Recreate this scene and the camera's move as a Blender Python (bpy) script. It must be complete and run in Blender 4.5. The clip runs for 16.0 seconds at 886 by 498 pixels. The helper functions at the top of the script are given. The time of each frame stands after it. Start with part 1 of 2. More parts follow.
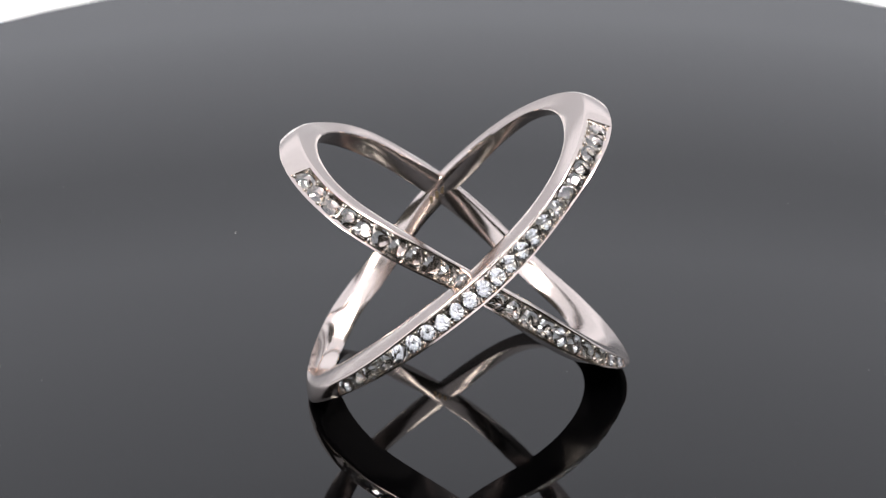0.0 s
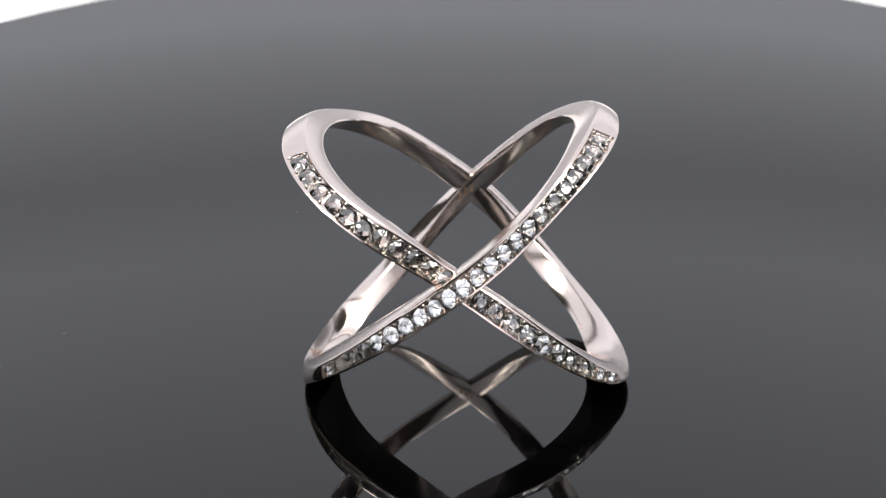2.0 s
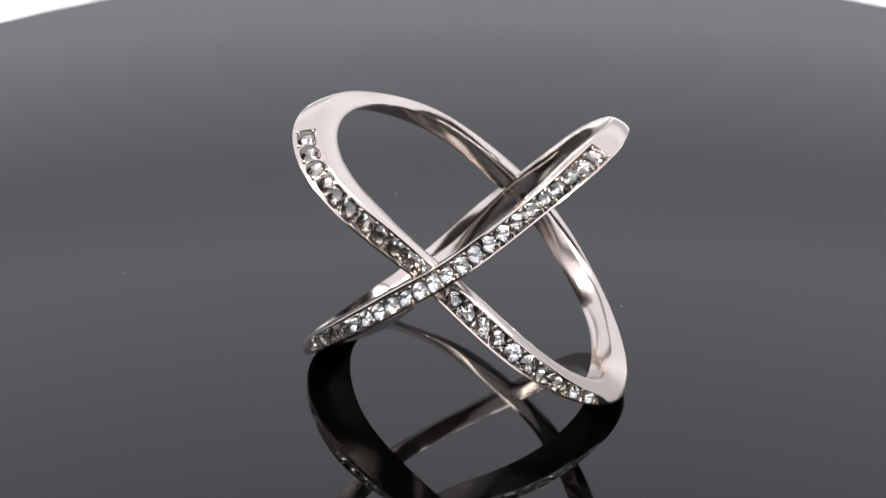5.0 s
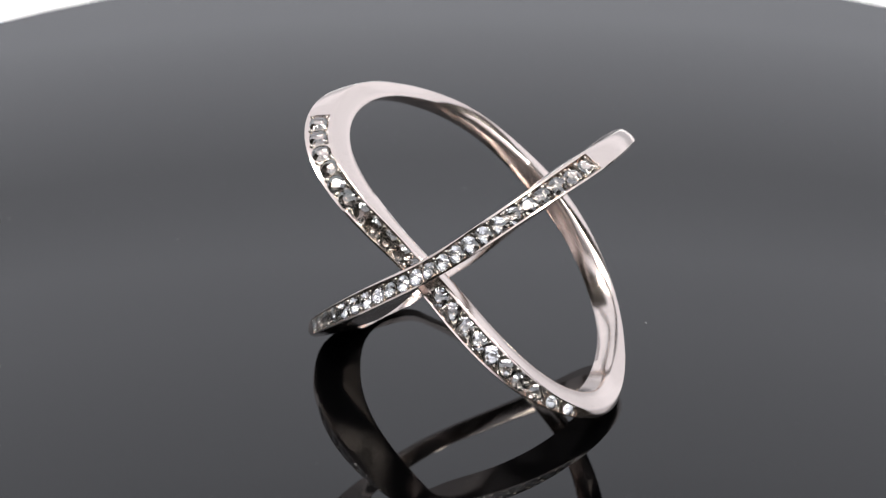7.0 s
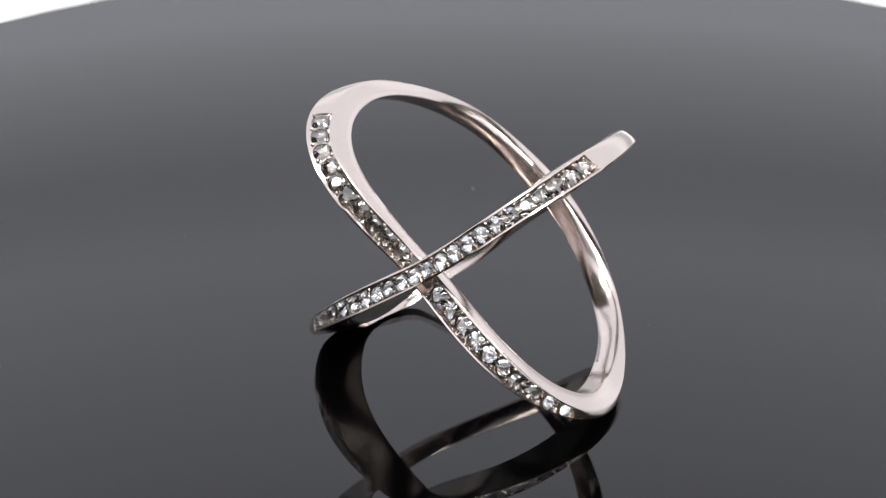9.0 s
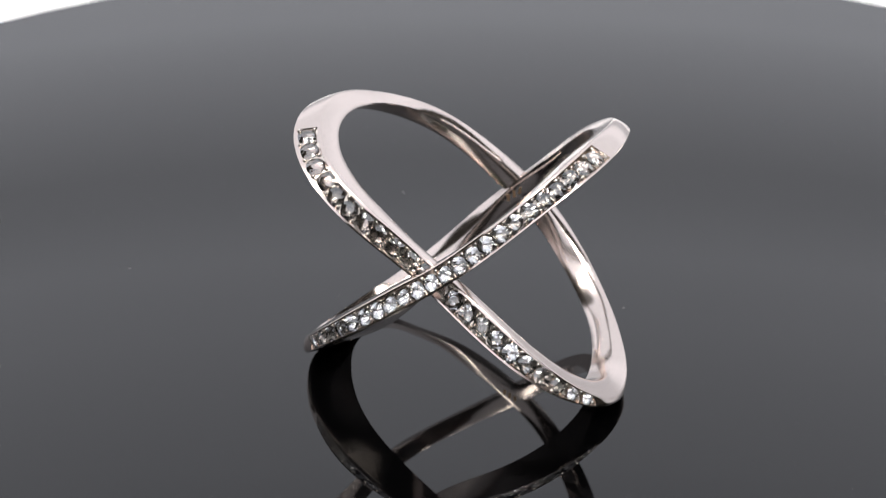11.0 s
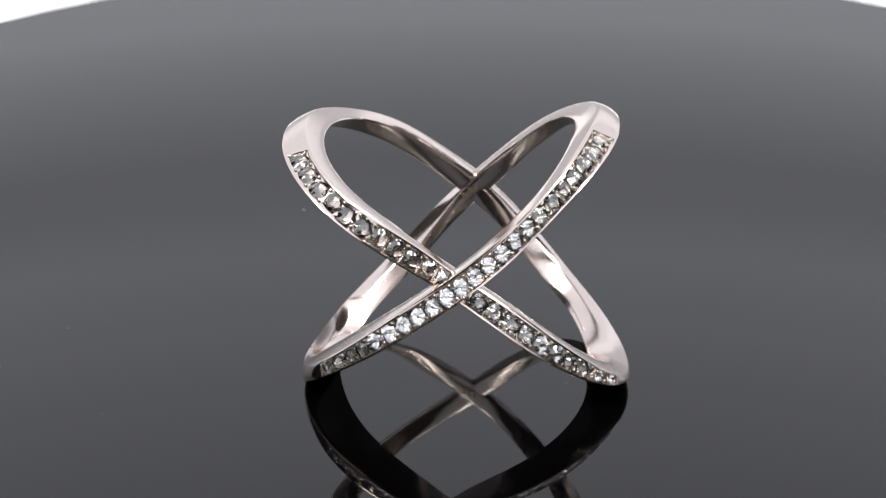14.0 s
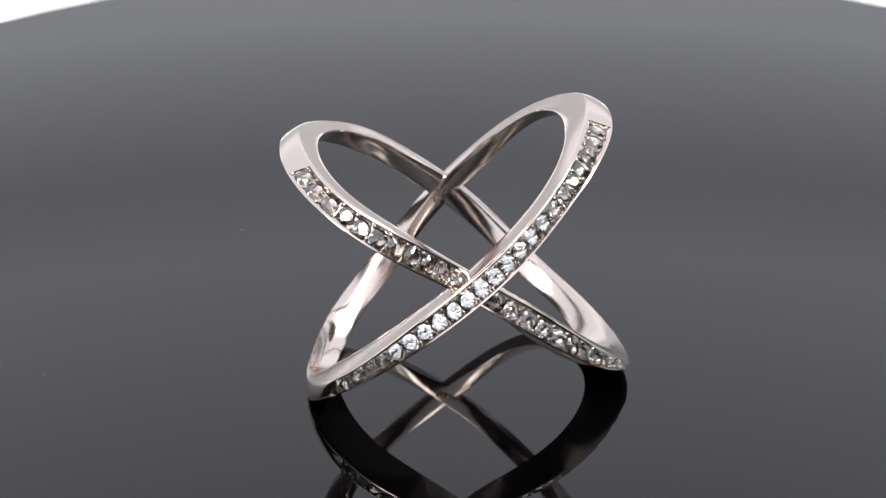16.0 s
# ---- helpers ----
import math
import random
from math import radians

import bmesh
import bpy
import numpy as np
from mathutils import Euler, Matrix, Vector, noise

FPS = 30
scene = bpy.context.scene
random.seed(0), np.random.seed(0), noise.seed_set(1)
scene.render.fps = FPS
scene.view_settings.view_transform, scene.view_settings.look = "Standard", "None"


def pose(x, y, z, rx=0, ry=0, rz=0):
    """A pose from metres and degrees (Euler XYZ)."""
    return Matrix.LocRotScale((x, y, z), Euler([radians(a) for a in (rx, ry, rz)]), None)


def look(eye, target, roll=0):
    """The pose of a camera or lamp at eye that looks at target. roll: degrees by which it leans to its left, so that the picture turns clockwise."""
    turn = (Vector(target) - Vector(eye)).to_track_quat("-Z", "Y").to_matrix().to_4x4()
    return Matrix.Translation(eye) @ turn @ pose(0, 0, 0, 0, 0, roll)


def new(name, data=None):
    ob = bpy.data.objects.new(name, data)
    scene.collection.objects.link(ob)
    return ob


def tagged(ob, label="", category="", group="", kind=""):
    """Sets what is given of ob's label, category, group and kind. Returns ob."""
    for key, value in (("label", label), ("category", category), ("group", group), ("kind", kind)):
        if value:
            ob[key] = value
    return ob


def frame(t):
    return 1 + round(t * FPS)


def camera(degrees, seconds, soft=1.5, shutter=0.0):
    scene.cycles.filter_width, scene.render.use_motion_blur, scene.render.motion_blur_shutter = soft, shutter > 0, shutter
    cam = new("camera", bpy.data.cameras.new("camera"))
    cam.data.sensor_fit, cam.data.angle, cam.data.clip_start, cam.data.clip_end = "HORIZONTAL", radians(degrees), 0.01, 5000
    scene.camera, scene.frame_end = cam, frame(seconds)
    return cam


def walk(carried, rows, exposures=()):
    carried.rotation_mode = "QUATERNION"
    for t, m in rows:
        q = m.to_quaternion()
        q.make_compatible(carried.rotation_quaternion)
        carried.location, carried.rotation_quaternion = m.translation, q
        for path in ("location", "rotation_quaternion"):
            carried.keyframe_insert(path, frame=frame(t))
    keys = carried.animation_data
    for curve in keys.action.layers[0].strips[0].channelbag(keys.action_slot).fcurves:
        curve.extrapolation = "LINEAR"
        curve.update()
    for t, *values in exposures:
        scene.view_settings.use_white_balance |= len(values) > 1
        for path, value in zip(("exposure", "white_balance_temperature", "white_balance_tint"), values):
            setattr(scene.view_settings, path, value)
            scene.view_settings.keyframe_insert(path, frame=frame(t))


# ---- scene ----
U = 0.00115            # metres in one unit of the ring's plan
EYE = (-1.931 * U, -104.195 * U, 66.937 * U)
ROLL = 0.236
TILT = 29.350            # degrees below the horizon

cam = camera(24.76, 16.0, soft=1.1)
cam.data.dof.use_dof = True
cam.data.dof.focus_distance = 0.131
cam.data.dof.aperture_fstop = 72
walk(cam, [(0, pose(*EYE, 90 - TILT, ROLL, 0)), (16, pose(*EYE, 90 - TILT, ROLL, 0))])

# ---- world and light ----
world = bpy.data.worlds.new("studio_gloom")
scene.world = world
world.use_nodes = True
world.node_tree.nodes["Background"].inputs[0].default_value = (1.0, 0.90, 0.76, 1)
world.node_tree.nodes["Background"].inputs[1].default_value = 0.015


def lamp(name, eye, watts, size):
    """A round fill lamp, out of view, that looks at the ring."""
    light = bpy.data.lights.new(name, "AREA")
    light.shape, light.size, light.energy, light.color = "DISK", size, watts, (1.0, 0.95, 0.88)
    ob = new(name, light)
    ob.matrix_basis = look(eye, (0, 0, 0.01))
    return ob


# unseen fill lamps, added so that the diamonds come out brighter
lamp("stone_fill", (-0.34, -0.30, 0.62), 1.7, 0.20)
lamp("stone_fill", (0.34, -0.30, 0.62), 1.7, 0.20)
lamp("stone_fill", (-0.12, -0.34, 0.69), 0.75, 0.11)
lamp("stone_fill", (0.14, -0.32, 0.69), 0.75, 0.11)

# turn of the turntable, degrees: out at a steady pace, a short stop, and back
PACE, START, STOP, AGAIN = 5.864, 12.1, 7.78, 8.44


def turn_at(t):
    return START - PACE * (t if t < STOP else STOP if t < AGAIN else STOP - (t - AGAIN))


# ---- materials ----
def material(name, color, rough=0.5, metal=0.0, ior=1.5, emit=0.0, trans=0.0):
    m = bpy.data.materials.new(name)
    m.use_nodes = True
    b = m.node_tree.nodes["Principled BSDF"]
    b.inputs["Base Color"].default_value = (*color, 1)
    b.inputs["Roughness"].default_value = rough
    b.inputs["Metallic"].default_value = metal
    b.inputs["IOR"].default_value = ior
    b.inputs["Transmission Weight"].default_value = trans
    if emit:
        b.inputs["Emission Color"].default_value = (*color, 1)
        b.inputs["Emission Strength"].default_value = emit
    return m, m.node_tree.nodes, m.node_tree.links, b


def metal_material(name, color, rough):
    m, n, l, b = material(name, color, rough, 1.0)
    co = n.new("ShaderNodeTexCoord")
    fine = n.new("ShaderNodeTexNoise")
    fine.inputs["Scale"].default_value = 900
    fine.inputs["Detail"].default_value = 4
    wide = n.new("ShaderNodeTexNoise")
    wide.inputs["Scale"].default_value = 260
    mix = n.new("ShaderNodeMath")
    mix.operation = "MULTIPLY_ADD"
    l.new(co.outputs["Object"], fine.inputs["Vector"])
    l.new(co.outputs["Object"], wide.inputs["Vector"])
    l.new(wide.outputs["Fac"], mix.inputs[0])
    mix.inputs[1].default_value = 0.12
    mix.inputs[2].default_value = rough - 0.05
    l.new(mix.outputs[0], b.inputs["Roughness"])
    bump = n.new("ShaderNodeBump")
    bump.inputs["Strength"].default_value = 0.12
    bump.inputs["Distance"].default_value = 0.00005
    swell = n.new("ShaderNodeMath")
    swell.operation = "MULTIPLY_ADD"
    l.new(wide.outputs["Fac"], swell.inputs[0])
    swell.inputs[1].default_value = 6.0
    l.new(fine.outputs["Fac"], swell.inputs[2])
    l.new(swell.outputs[0], bump.inputs["Height"])
    l.new(bump.outputs["Normal"], b.inputs["Normal"])
    return m


WHITE_GOLD = metal_material("polished_white_gold", (0.77, 0.675, 0.625), 0.16)
BEAD_GOLD = metal_material("cut_white_gold", (0.72, 0.66, 0.60), 0.2)
# mirror metal that stands in for reflections inside the stone
MIRROR_FACET = material("mirror_pavilion_facet", (0.95, 0.95, 0.96), 0.02, 1.0)[0]
DIAMOND = material("diamond", (1, 1, 1), 0.0, 0.0, 2.42, 0, 1.0)[0]
STAMP = material("tarnished_stamp", (0.42, 0.30, 0.18), 0.45, 1.0)[0]
DUST = material("grey_dust", (0.45, 0.44, 0.42), 0.9)[0]
ACRYLIC = material("black_acrylic", (0.0006, 0.0006, 0.0007), 0.02, 0.0, 1.5)[0]
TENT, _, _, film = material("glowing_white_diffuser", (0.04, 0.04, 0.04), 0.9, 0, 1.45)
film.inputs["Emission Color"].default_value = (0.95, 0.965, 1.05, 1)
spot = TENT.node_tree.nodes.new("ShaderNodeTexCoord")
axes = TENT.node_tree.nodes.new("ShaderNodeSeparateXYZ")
rise = TENT.node_tree.nodes.new("ShaderNodeValToRGB")     # glow painted by height, tuned to grade the disc's reflection
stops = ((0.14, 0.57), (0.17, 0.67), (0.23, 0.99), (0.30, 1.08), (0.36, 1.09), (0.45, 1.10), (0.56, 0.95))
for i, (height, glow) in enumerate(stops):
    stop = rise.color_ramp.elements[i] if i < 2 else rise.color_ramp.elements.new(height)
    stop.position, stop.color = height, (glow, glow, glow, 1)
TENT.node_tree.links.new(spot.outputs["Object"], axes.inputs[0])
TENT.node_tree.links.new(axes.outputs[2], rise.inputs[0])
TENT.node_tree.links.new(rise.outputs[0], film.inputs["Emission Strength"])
# added glow, strong enough to glint in the facets
SPARKLE_GLOW = material("sparkle_glow", (1.0, 0.96, 0.9), 0.4, 0, 1.45, 150)[0]
# out of view, kept dark so that the ring's underside reflects black
DARK_TABLE = material("dark_table_laminate", (0.035, 0.034, 0.033), 0.6)[0]
TABLE = material("white_table_paper", (0.85, 0.85, 0.86), 0.8)[0]


# ---- mesh helpers ----
def part(name, bm, mat, parent=None, label="", smooth=True, angle=35):
    me = bpy.data.meshes.new(name)
    if smooth:
        for f in bm.faces:
            f.smooth = True
        for e in bm.edges:
            if len(e.link_faces) == 2 and e.calc_face_angle(0) > radians(angle):
                e.smooth = False
    bm.to_mesh(me)
    bm.free()
    me.materials.append(mat)
    ob = new(name, me)
    ob.parent = parent
    if label:
        tagged(ob, label)
    return ob


def lathe(bm, rows, n=128):
    """Turn rows of (radius, z) about the z axis."""
    rings = []
    for r, z in rows:
        if r <= 0:
            rings.append([bm.verts.new((0, 0, z))])
        else:
            rings.append([bm.verts.new((r * math.cos(2 * math.pi * i / n), r * math.sin(2 * math.pi * i / n), z)) for i in range(n)])
    for a, b in zip(rings, rings[1:]):
        for i in range(n):
            j = (i + 1) % n
            if len(a) == 1:
                bm.faces.new((a[0], b[i], b[j]))
            elif len(b) == 1:
                bm.faces.new((a[i], b[0], a[j]))
            else:
                bm.faces.new((a[i], b[i], b[j], a[j]))
    bmesh.ops.recalc_face_normals(bm, faces=bm.faces)
    return bm


# ---- the setting ----
def setting():
    bm = bmesh.new()
    bmesh.ops.create_grid(bm, x_segments=2, y_segments=2, size=0.75)
    bmesh.ops.translate(bm, verts=bm.verts, vec=(0, 0, -0.012))
    tagged(part("floor", bm, DARK_TABLE), "unseen table top under the turntable, dark grey to keep reflections black", "floor", kind="structure")
    bm = bmesh.new()
    bmesh.ops.create_cube(bm, size=1)
    bmesh.ops.scale(bm, verts=bm.verts, vec=(1.1, 0.478, 0.002))
    bmesh.ops.translate(bm, verts=bm.verts, vec=(0, 0.306, -0.0109))
    tagged(part("paper_sheet", bm, TABLE, smooth=False), "white paper sheet on the table behind the turntable", "paper")
    # light tent: back, sides, top and an added upper front glow, the camera looks in under the front flap
    w, back, h = 0.55, 0.55, 0.75
    bm = bmesh.new()
    # the first two points make the unseen front flap, added to brighten the stones
    prof = [(-0.45, 0.17), (-0.45, h), (back - 0.15, h), (back - 0.04, h - 0.05), (back, h - 0.16), (back, -0.008)]
    vs = [[bm.verts.new((x, y, z)) for y, z in prof] for x in (-w, w)]
    for i in range(len(prof) - 1):
        bm.faces.new((vs[0][i], vs[0][i + 1], vs[1][i + 1], vs[1][i]))
    for side in vs:
        x = side[0].co.x
        low, high = bm.verts.new((x, 0.10, -0.012)), bm.verts.new((x, 0.10, h))
        bm.faces.new((low, high, *side[2:]))
    bmesh.ops.recalc_face_normals(bm, faces=bm.faces)
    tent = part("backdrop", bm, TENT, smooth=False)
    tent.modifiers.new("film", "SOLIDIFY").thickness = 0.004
    tagged(tent, "glowing white diffuser walls of a photo light tent, front flap added for light", "backdrop", kind="structure")


def sparkle_strip(y, z):
    """An unseen strip of glowing points under the tent's roof, added to put glints in the stones."""
    root = new("sparkle_strip")
    tagged(root, "unseen strip of small glowing points, added to make the stones sparkle", "light strip", "light strips under the roof")
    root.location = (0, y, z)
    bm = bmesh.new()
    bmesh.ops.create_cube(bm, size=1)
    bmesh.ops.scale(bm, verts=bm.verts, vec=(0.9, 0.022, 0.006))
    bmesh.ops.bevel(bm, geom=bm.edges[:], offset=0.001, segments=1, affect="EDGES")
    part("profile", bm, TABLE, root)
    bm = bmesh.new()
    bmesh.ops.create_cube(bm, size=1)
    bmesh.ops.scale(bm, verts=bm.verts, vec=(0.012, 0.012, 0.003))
    me = bpy.data.meshes.new("glow_point")
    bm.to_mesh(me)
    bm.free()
    me.materials.append(SPARKLE_GLOW)
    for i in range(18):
        ob = new("glow_point", me)
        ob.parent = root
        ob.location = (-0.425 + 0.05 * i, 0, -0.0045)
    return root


def turntable():
    root = new("turntable")
    tagged(root, "round black acrylic turntable with a mirror gloss top", "turntable")
    r, f = 68.06 * U + 0.0011, TOP * U
    bm = lathe(bmesh.new(), [(0, f), (r - 0.0006, f), (r - 0.0002, f - 0.0002), (r, f - 0.0006), (r, f - 0.0046), (r - 0.0006, f - 0.005), (0, f - 0.005)], 256)
    part("disc", bm, ACRYLIC, root)
    bm = lathe(bmesh.new(), [(0, f - 0.005), (r * 0.8, f - 0.005), (r * 0.8, -0.012), (0, -0.012)], 96)
    part("base", bm, ACRYLIC, root, "black plastic base")
    # specks and lint on the gloss
    bm, rnd = bmesh.new(), random.Random(5)
    for i in range(36):
        a, d = rnd.uniform(0, 2 * math.pi), r * math.sqrt(rnd.uniform(0.003, 0.6))
        size, long = rnd.uniform(0.000008, 0.00002), rnd.choice((1, 1, 1, 1.6, 9))
        m = Matrix.Translation((d * math.cos(a), d * math.sin(a), f + size * 0.3)) @ pose(0, 0, 0, 0, 0, rnd.uniform(0, 180)) @ Matrix.Diagonal((size * long, size, size * 0.5, 1))
        bmesh.ops.create_icosphere(bm, subdivisions=1, radius=1, matrix=m)
    tagged(part("dust", bm, DUST, root, "scattered specks of pale dust"), kind="stuff")
    return root


# ---- the ring ----
TOP = -0.50               # the disc's face, units
CX, CY = -1.15, 2.95      # the middle of the finger hole on the turntable, units
# the four edges of each band, as waves of the angle round the finger: radius, height over the disc's zero
EDGES = {
    "A": {
        "outer_top": ((8.155, (-0.625, -1.075), (0.439, 0.672), (0.1, -0.341), (-0.199, 0.094), (0.219, 0.129), (-0.028, 0.008)),
            (8.596, (7.687, -0.98), (-0.242, -0.165), (0.175, 0.13), (0.041, -0.105), (-0.143, 0.076), (0.129, -0.014))),
        "outer_low": ((8.542, (0.258, -1.545), (0.398, 0.786), (0.115, -0.4), (-0.084, 0.034), (0.109, -0.037), (-0.088, 0.003)),
            (7.227, (8.037, -1.155), (0.104, -0.335), (0.445, 0.22), (-0.134, -0.141), (0.066, 0.067), (-0.063, 0.023))),
        "inner_top": ((7.029, (-0.716, -0.504), (0.597, 0.533), (-0.202, -0.357), (-0.099, 0.102), (0.06, 0.028), (-0.028, 0.095)),
            (8.2, (7.205, -1.091), (-0.457, 0.203), (0.371, -0.016), (-0.283, -0.162), (0.022, 0.105), (-0.084, 0.041))),
        "inner_low": ((7.009, (0.381, -0.525), (0.475, 0.504), (-0.116, -0.213), (-0.076, -0.004), (-0.026, 0.07), (-0.021, 0.071)),
            (7.082, (7.463, -0.976), (0.168, -0.325), (0.171, 0.131), (-0.198, 0.028), (-0.002, -0.039), (-0.138, -0.084))),
    },
    "B": {
        "outer_top": ((8.503, (0.528, -0.573), (1.07, -0.376), (-0.169, -0.665), (-0.259, -0.181), (-0.062, 0.003), (-0.039, 0.011)),
            (8.542, (-7.08, 0.112), (-0.547, 0.118), (-0.348, 0.149), (0.12, 0.29), (0.115, 0.121), (0.13, 0.051))),
        "outer_low": ((8.93, (-0.277, -1.096), (1.025, -0.627), (-0.318, -0.783), (-0.296, 0.002), (0.054, -0.065), (-0.09, -0.038)),
            (7.257, (-7.368, -0.157), (0.068, 0.04), (-0.357, -0.011), (0.158, 0.227), (0.091, -0.071), (-0.044, -0.003))),
        "inner_top": ((7.585, (0.661, -0.357), (0.989, -0.308), (-0.063, -0.508), (-0.217, -0.133), (-0.099, -0.099), (-0.066, 0.036)),
            (8.417, (-6.52, 0.025), (-0.626, -0.019), (-0.406, 0.049), (0.098, 0.16), (0.133, 0.115), (0.082, 0.08))),
        "inner_low": ((7.502, (-0.471, -0.36), (0.859, -0.352), (-0.155, -0.443), (-0.303, -0.013), (-0.022, 0.073), (0.008, 0.05)),
            (7.205, (-6.765, 0.107), (0.126, 0.356), (-0.181, 0.085), (0.166, 0.141), (0.105, -0.029), (0.043, 0.007))),
    },
}
SET = {"A": (-139, -19), "B": (-159.5, -34)}     # stretch set with stones, degrees


def wave(c, th):
    return c[0] + sum(a * math.cos(k * th) + b * math.sin(k * th) for k, (a, b) in enumerate(c[1:], 1))


def edge(band, name, th):
    radius, height = EDGES[band][name]
    r, z = wave(radius, th), wave(height, th)
    foot = TOP + 0.7                     # the feet flatten where they meet the disc
    if z < foot:
        z = TOP + 0.7 * math.exp((z - foot) / 0.7)
    return Vector((CX + r * math.cos(th), CY + r * math.sin(th), z))


def place(band, th, depth, v):
    """A point of a band: th round the finger, depth inwards from the outer face (1 is the hole), v across from -1 to 1."""
    high = edge(band, "outer_top", th).lerp(edge(band, "inner_top", th), depth)
    low = edge(band, "outer_low", th).lerp(edge(band, "inner_low", th), depth)
    return low.lerp(high, (v + 1) / 2) * U


def band_mesh(band):
    """The strip of metal, with a sunk channel between two rails along its stone-set stretch."""
    bm = bmesh.new()
    lo, hi = (radians(a) for a in SET[band])
    n = 240
    ths = sorted([2 * math.pi * i / n - math.pi for i in range(n)] + [lo - 0.004, lo + 0.004, hi - 0.004, hi + 0.004])
    rows = []
    for th in ths:
        cut = 0.31 if lo < th < hi else 0.0
        rail = 0.80
        off = max(lo - th, th - hi, 0.0)                 # how far into the plain metal
        q = min(1.0, off / 0.07)
        q = q * q * (3 - 2 * q)
        belly = 0.07 * q                                 # the plain metal is slightly domed
        low = [(-belly * 0.8, -rail + 0.3 * q), (-belly * 0.4, -0.93 + 0.10 * q), (0.02, -0.985), (0.10, -1)]
        top = [(-belly * 0.8, rail - 0.3 * q), (-belly * 0.4, 0.93 - 0.10 * q), (0.02, 0.985), (0.10, 1)]
        floor = [(cut, low[0][1] + 0.02), (cut, top[0][1] - 0.02)] if cut else [(-belly, -0.2), (-belly, 0.2)]
        prof = low[::-1] + floor + top + [(0.45, 1.02), (0.70, 0.99), (0.93, 0.91), (1.0, 0.80), (1.03, 0.3), (1.03, -0.3), (1.0, -0.86), (0.97, -0.97), (0.88, -1)]
        rows.append([bm.verts.new(place(band, th, d, v)) for d, v in prof])
    m = len(rows[0])
    for i in range(len(rows)):
        a, b = rows[i], rows[(i + 1) % len(rows)]
        for j in range(m):
            bm.faces.new((a[j], b[j], b[(j + 1) % m], a[(j + 1) % m]))
    bmesh.ops.recalc_face_normals(bm, faces=bm.faces)
    return bm


def stone_mesh():
    """A round brilliant of diameter 1, its girdle at z = 0, table up."""
    bm = bmesh.new()
    def row(r, z, n, off=0.0):
        return [bm.verts.new((r * math.cos(2 * math.pi * (i + off) / n), r * math.sin(2 * math.pi * (i + off) / n), z)) for i in range(n)]
    n = 12
    table, star, gird, gird2 = row(0.23, 0.160, n), row(0.37, 0.095, n, 0.5), row(0.5, 0.012, 2 * n), row(0.5, -0.012, 2 * n)
    low, deep = row(0.27, -0.205, n, 0.5), row(0.12, -0.335, n)
    tip = bm.verts.new((0, 0, -0.43))
    bm.faces.new(table)
    for i in range(n):
        j, k = (i + 1) % n, (2 * i + 2) % (2 * n)
        bm.faces.new((table[i], star[i], table[j]))
        bm.faces.new((table[j], star[i], gird[k], star[j]))
        bm.faces.new((star[i], gird[2 * i], gird[2 * i + 1]))
        bm.faces.new((star[i], gird[2 * i + 1], gird[k]))
        bm.faces.new((low[i], gird2[2 * i + 1], gird2[2 * i]))
        bm.faces.new((low[i], gird2[k], gird2[2 * i + 1]))
        bm.faces.new((low[i], deep[j], low[j], gird2[k]))
        bm.faces.new((low[i], deep[i], deep[j]))
        bm.faces.new((tip, deep[j], deep[i]))
    for i in range(2 * n):
        j = (i + 1) % (2 * n)
        bm.faces.new((gird[i], gird2[i], gird2[j], gird[j]))
    bmesh.ops.recalc_face_normals(bm, faces=bm.faces)
    me = bpy.data.meshes.new("diamond")
    bm.to_mesh(me)
    bm.free()
    me.materials.append(DIAMOND)
    me.materials.append(MIRROR_FACET)                     # mirror metal underneath, added to brighten the stones
    for f in me.polygons:
        f.material_index = int(f.normal.z < -0.2)
    return me


def bead_mesh():
    bm = bmesh.new()
    bmesh.ops.create_icosphere(bm, subdivisions=2, radius=1)
    for f in bm.faces:
        f.smooth = True
    me = bpy.data.meshes.new("prong")
    bm.to_mesh(me)
    bm.free()
    me.materials.append(BEAD_GOLD)
    return me


def frame_at(band, th, depth):
    """Place, along, across and out of the outer face."""
    o = place(band, th, depth, 0)
    along = (place(band, th + 0.01, depth, 0) - place(band, th - 0.01, depth, 0)).normalized()
    across = place(band, th, depth, 1) - place(band, th, depth, -1)
    out = along.cross(across).normalized()
    if out.dot(place(band, th, 0, 0) - place(band, th, 1, 0)) < 0:
        out = -out
    return o, along, (across - along * across.dot(along)), out


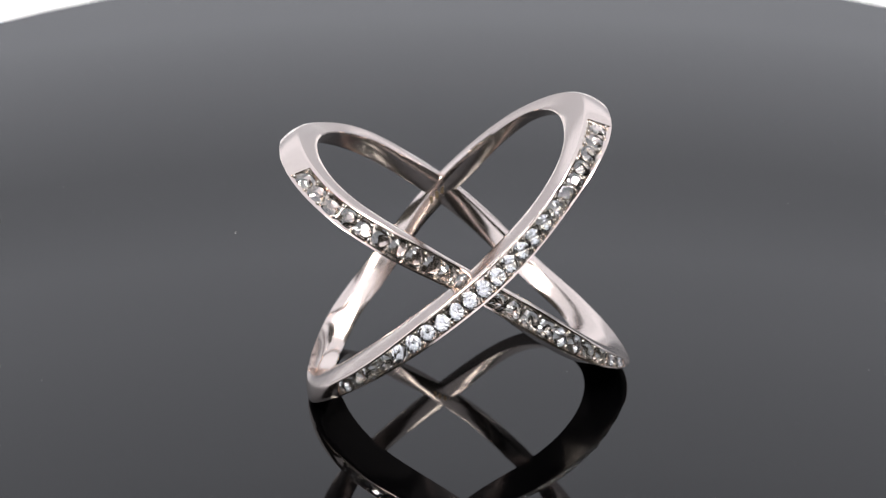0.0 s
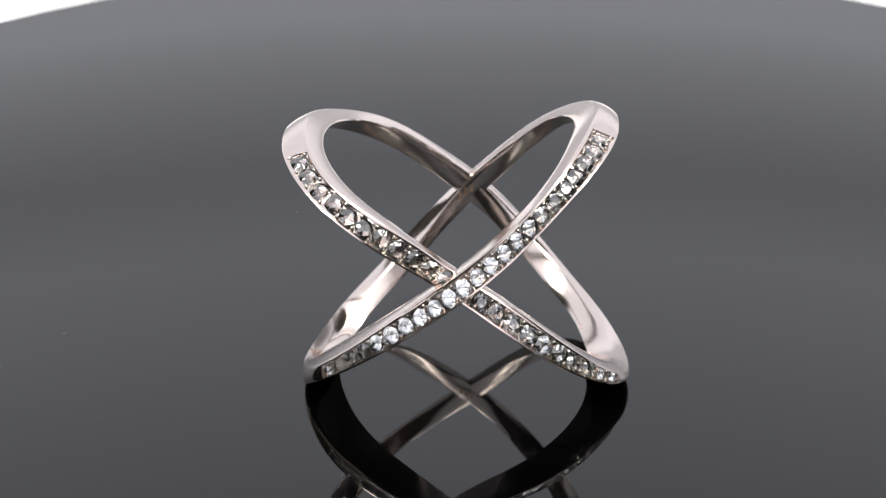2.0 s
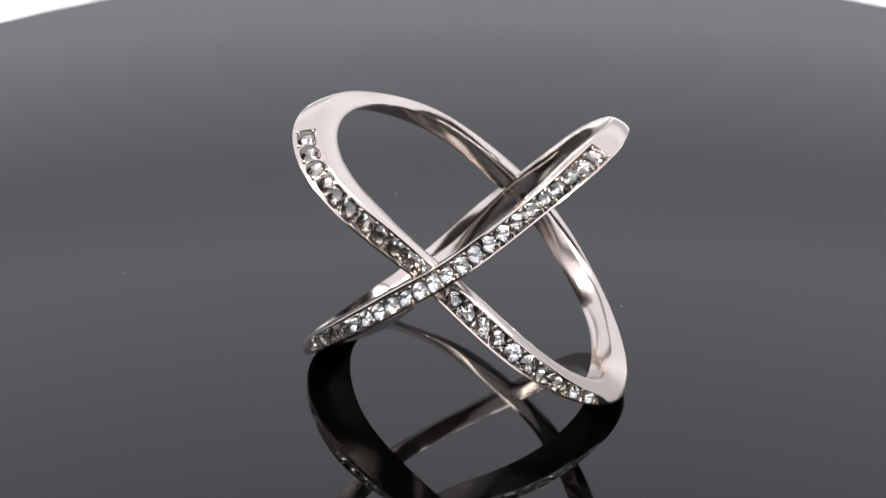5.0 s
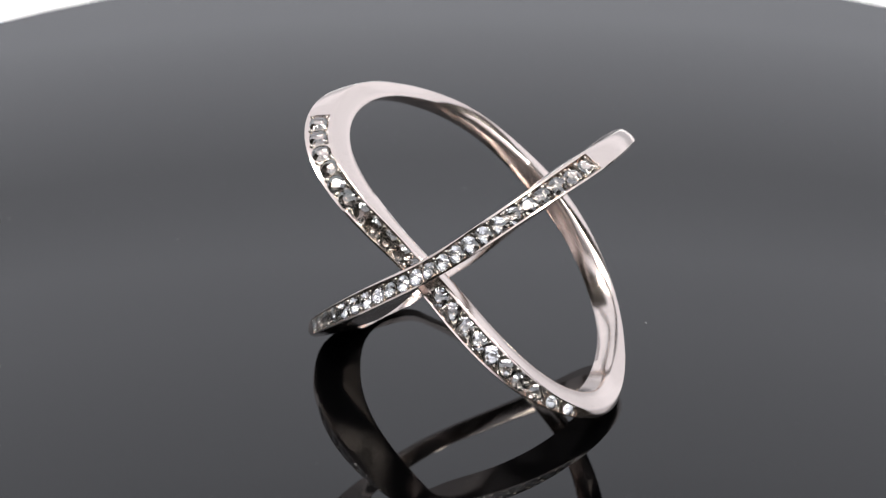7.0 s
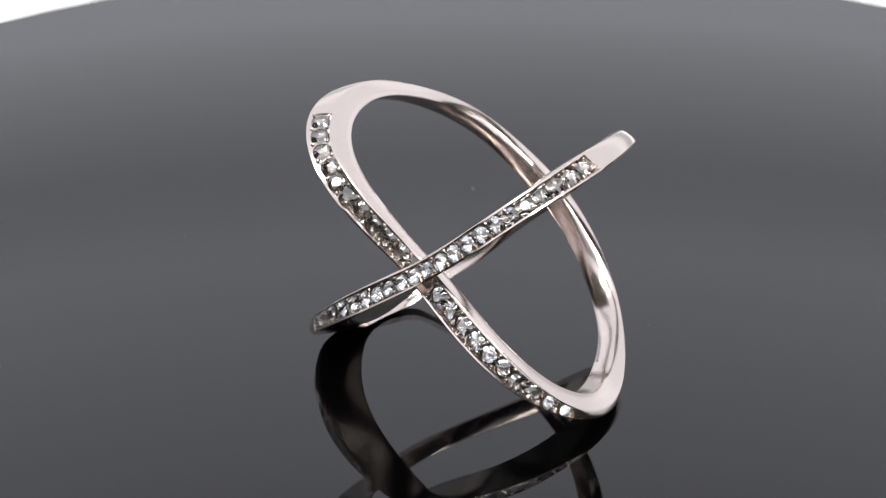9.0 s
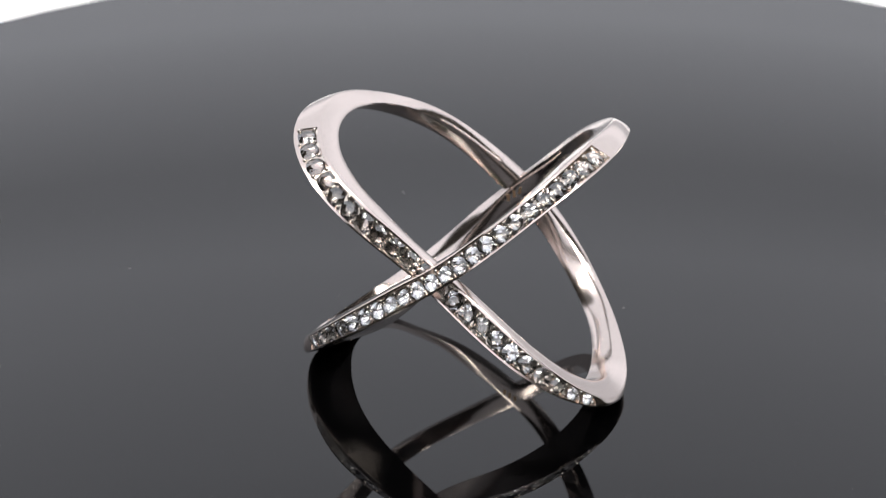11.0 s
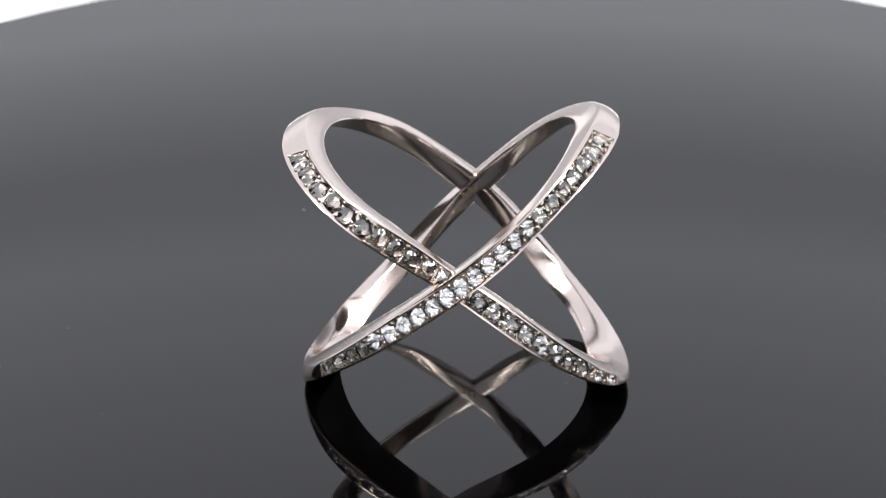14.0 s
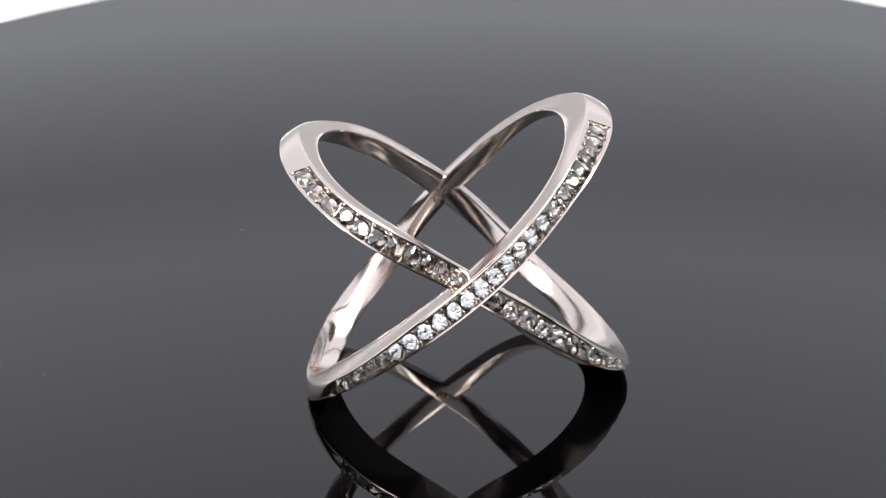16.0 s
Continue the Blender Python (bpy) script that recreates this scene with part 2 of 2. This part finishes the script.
def stones(band, parent, stone, bead, skip, count):
    lo, hi = (radians(a) for a in SET[band])
    steps = 600
    pts = [place(band, lo + (hi - lo) * i / steps, 0.1, 0) for i in range(steps + 1)]
    run = [0.0]
    for a, b in zip(pts, pts[1:]):
        run.append(run[-1] + (b - a).length)
    pitch = run[-1] / count
    rnd = random.Random(7 if band == "A" else 11)

    def angle(s):
        return lo + (hi - lo) * float(np.interp(s, run, range(steps + 1))) / steps

    for i in range(count):
        th = angle((i + 0.5) * pitch)
        if skip(math.degrees(th)):
            continue
        o, along, across, out = frame_at(band, th, 0.0)
        size = min(pitch * 1.04, across.length * 0.88)
        side = out.cross(along).normalized()
        m = Matrix((along, side, out)).transposed().to_4x4()
        wob = Euler((rnd.uniform(-0.16, 0.16), rnd.uniform(-0.16, 0.16), rnd.uniform(0, 0.8))).to_matrix().to_4x4()
        ob = new("diamond", stone)
        ob.parent = parent
        ob.matrix_basis = Matrix.Translation(o - out * size * 0.10) @ m @ wob @ Matrix.Diagonal((size, size, size, 1))
    for i in range(count + 1):
        th = angle(min(max(i * pitch, 0.12 * pitch), run[-1] - 0.12 * pitch))
        if skip(math.degrees(th)):
            continue
        o, along, across, out = frame_at(band, th, 0.0)
        half = across.length / 2
        for v in (-0.56, 0.56):
            r = pitch * rnd.uniform(0.10, 0.135)
            ob = new("prong", bead)
            ob.parent = parent
            ob.matrix_basis = Matrix.Translation(o + across.normalized() * half * v + along * pitch * rnd.uniform(-0.05, 0.05) - out * r * 0.95) @ Matrix.Diagonal((r, r, r * 1.5, 1))


def seats(band, parent, skip, count):
    """Saddles of metal between the stones, that carry the prongs."""
    lo, hi = (radians(a) for a in SET[band])
    for i in range(count + 1):
        th = lo + (hi - lo) * (i + 0.0) / count
        if skip(math.degrees(th)):
            continue
        bm = bmesh.new()
        half = 0.3 * (hi - lo) / count
        vs = [bm.verts.new(place(band, th + a * half * (1 if d > 0.2 else 0.35), d, v)) for d in (0.30, 0.10) for a in (-1, 1) for v in (-0.79, 0.79)]
        for f in ((0, 1, 3, 2), (4, 5, 7, 6), (0, 1, 5, 4), (2, 3, 7, 6), (0, 2, 6, 4), (1, 3, 7, 5)):
            bm.faces.new([vs[k] for k in f])
        bmesh.ops.recalc_face_normals(bm, faces=bm.faces)
        part("seat", bm, BEAD_GOLD, parent, smooth=False)


def ring():
    root = new("ring")
    tagged(root, "polished white gold ring of two crossing bands set with small diamonds", "ring")
    stone, bead = stone_mesh(), bead_mesh()
    crossing = lambda a: -94.5 < a < -88
    never = lambda a: False
    for band, skip, count in (("A", never, 23), ("B", crossing, 22)):
        strip = part("band", band_mesh(band), WHITE_GOLD, root)
        seats(band, strip, skip, count)
        stones(band, strip, stone, bead, skip, count)
    # unreadable mark stamped inside, opposite the stones
    bm = bmesh.new()
    for i in range(3):
        o = place("A", radians(83 + 3.2 * i), 1.0, 0.15 + 0.1 * i)
        bmesh.ops.create_cube(bm, size=1, matrix=Matrix.Translation(o) @ Matrix.Diagonal((0.00040, 0.00005, 0.00055, 1)))
    part("stamp", bm, STAMP, root, "small brownish stamped mark", smooth=False)
    return root


setting()
sparkle_strip(-0.30, 0.738)
sparkle_strip(-0.12, 0.738)
sparkle_strip(-0.43, 0.735)
table = turntable()
gem_ring = ring()


def motions():
    times = [i * 0.5 for i in range(16)] + [STOP, 8.1, AGAIN] + [8.5 + i * 0.5 for i in range(16)]
    for thing in (table, gem_ring):
        walk(thing, [(t, pose(0, 0, 0, 0, 0, turn_at(t))) for t in times])


motions()
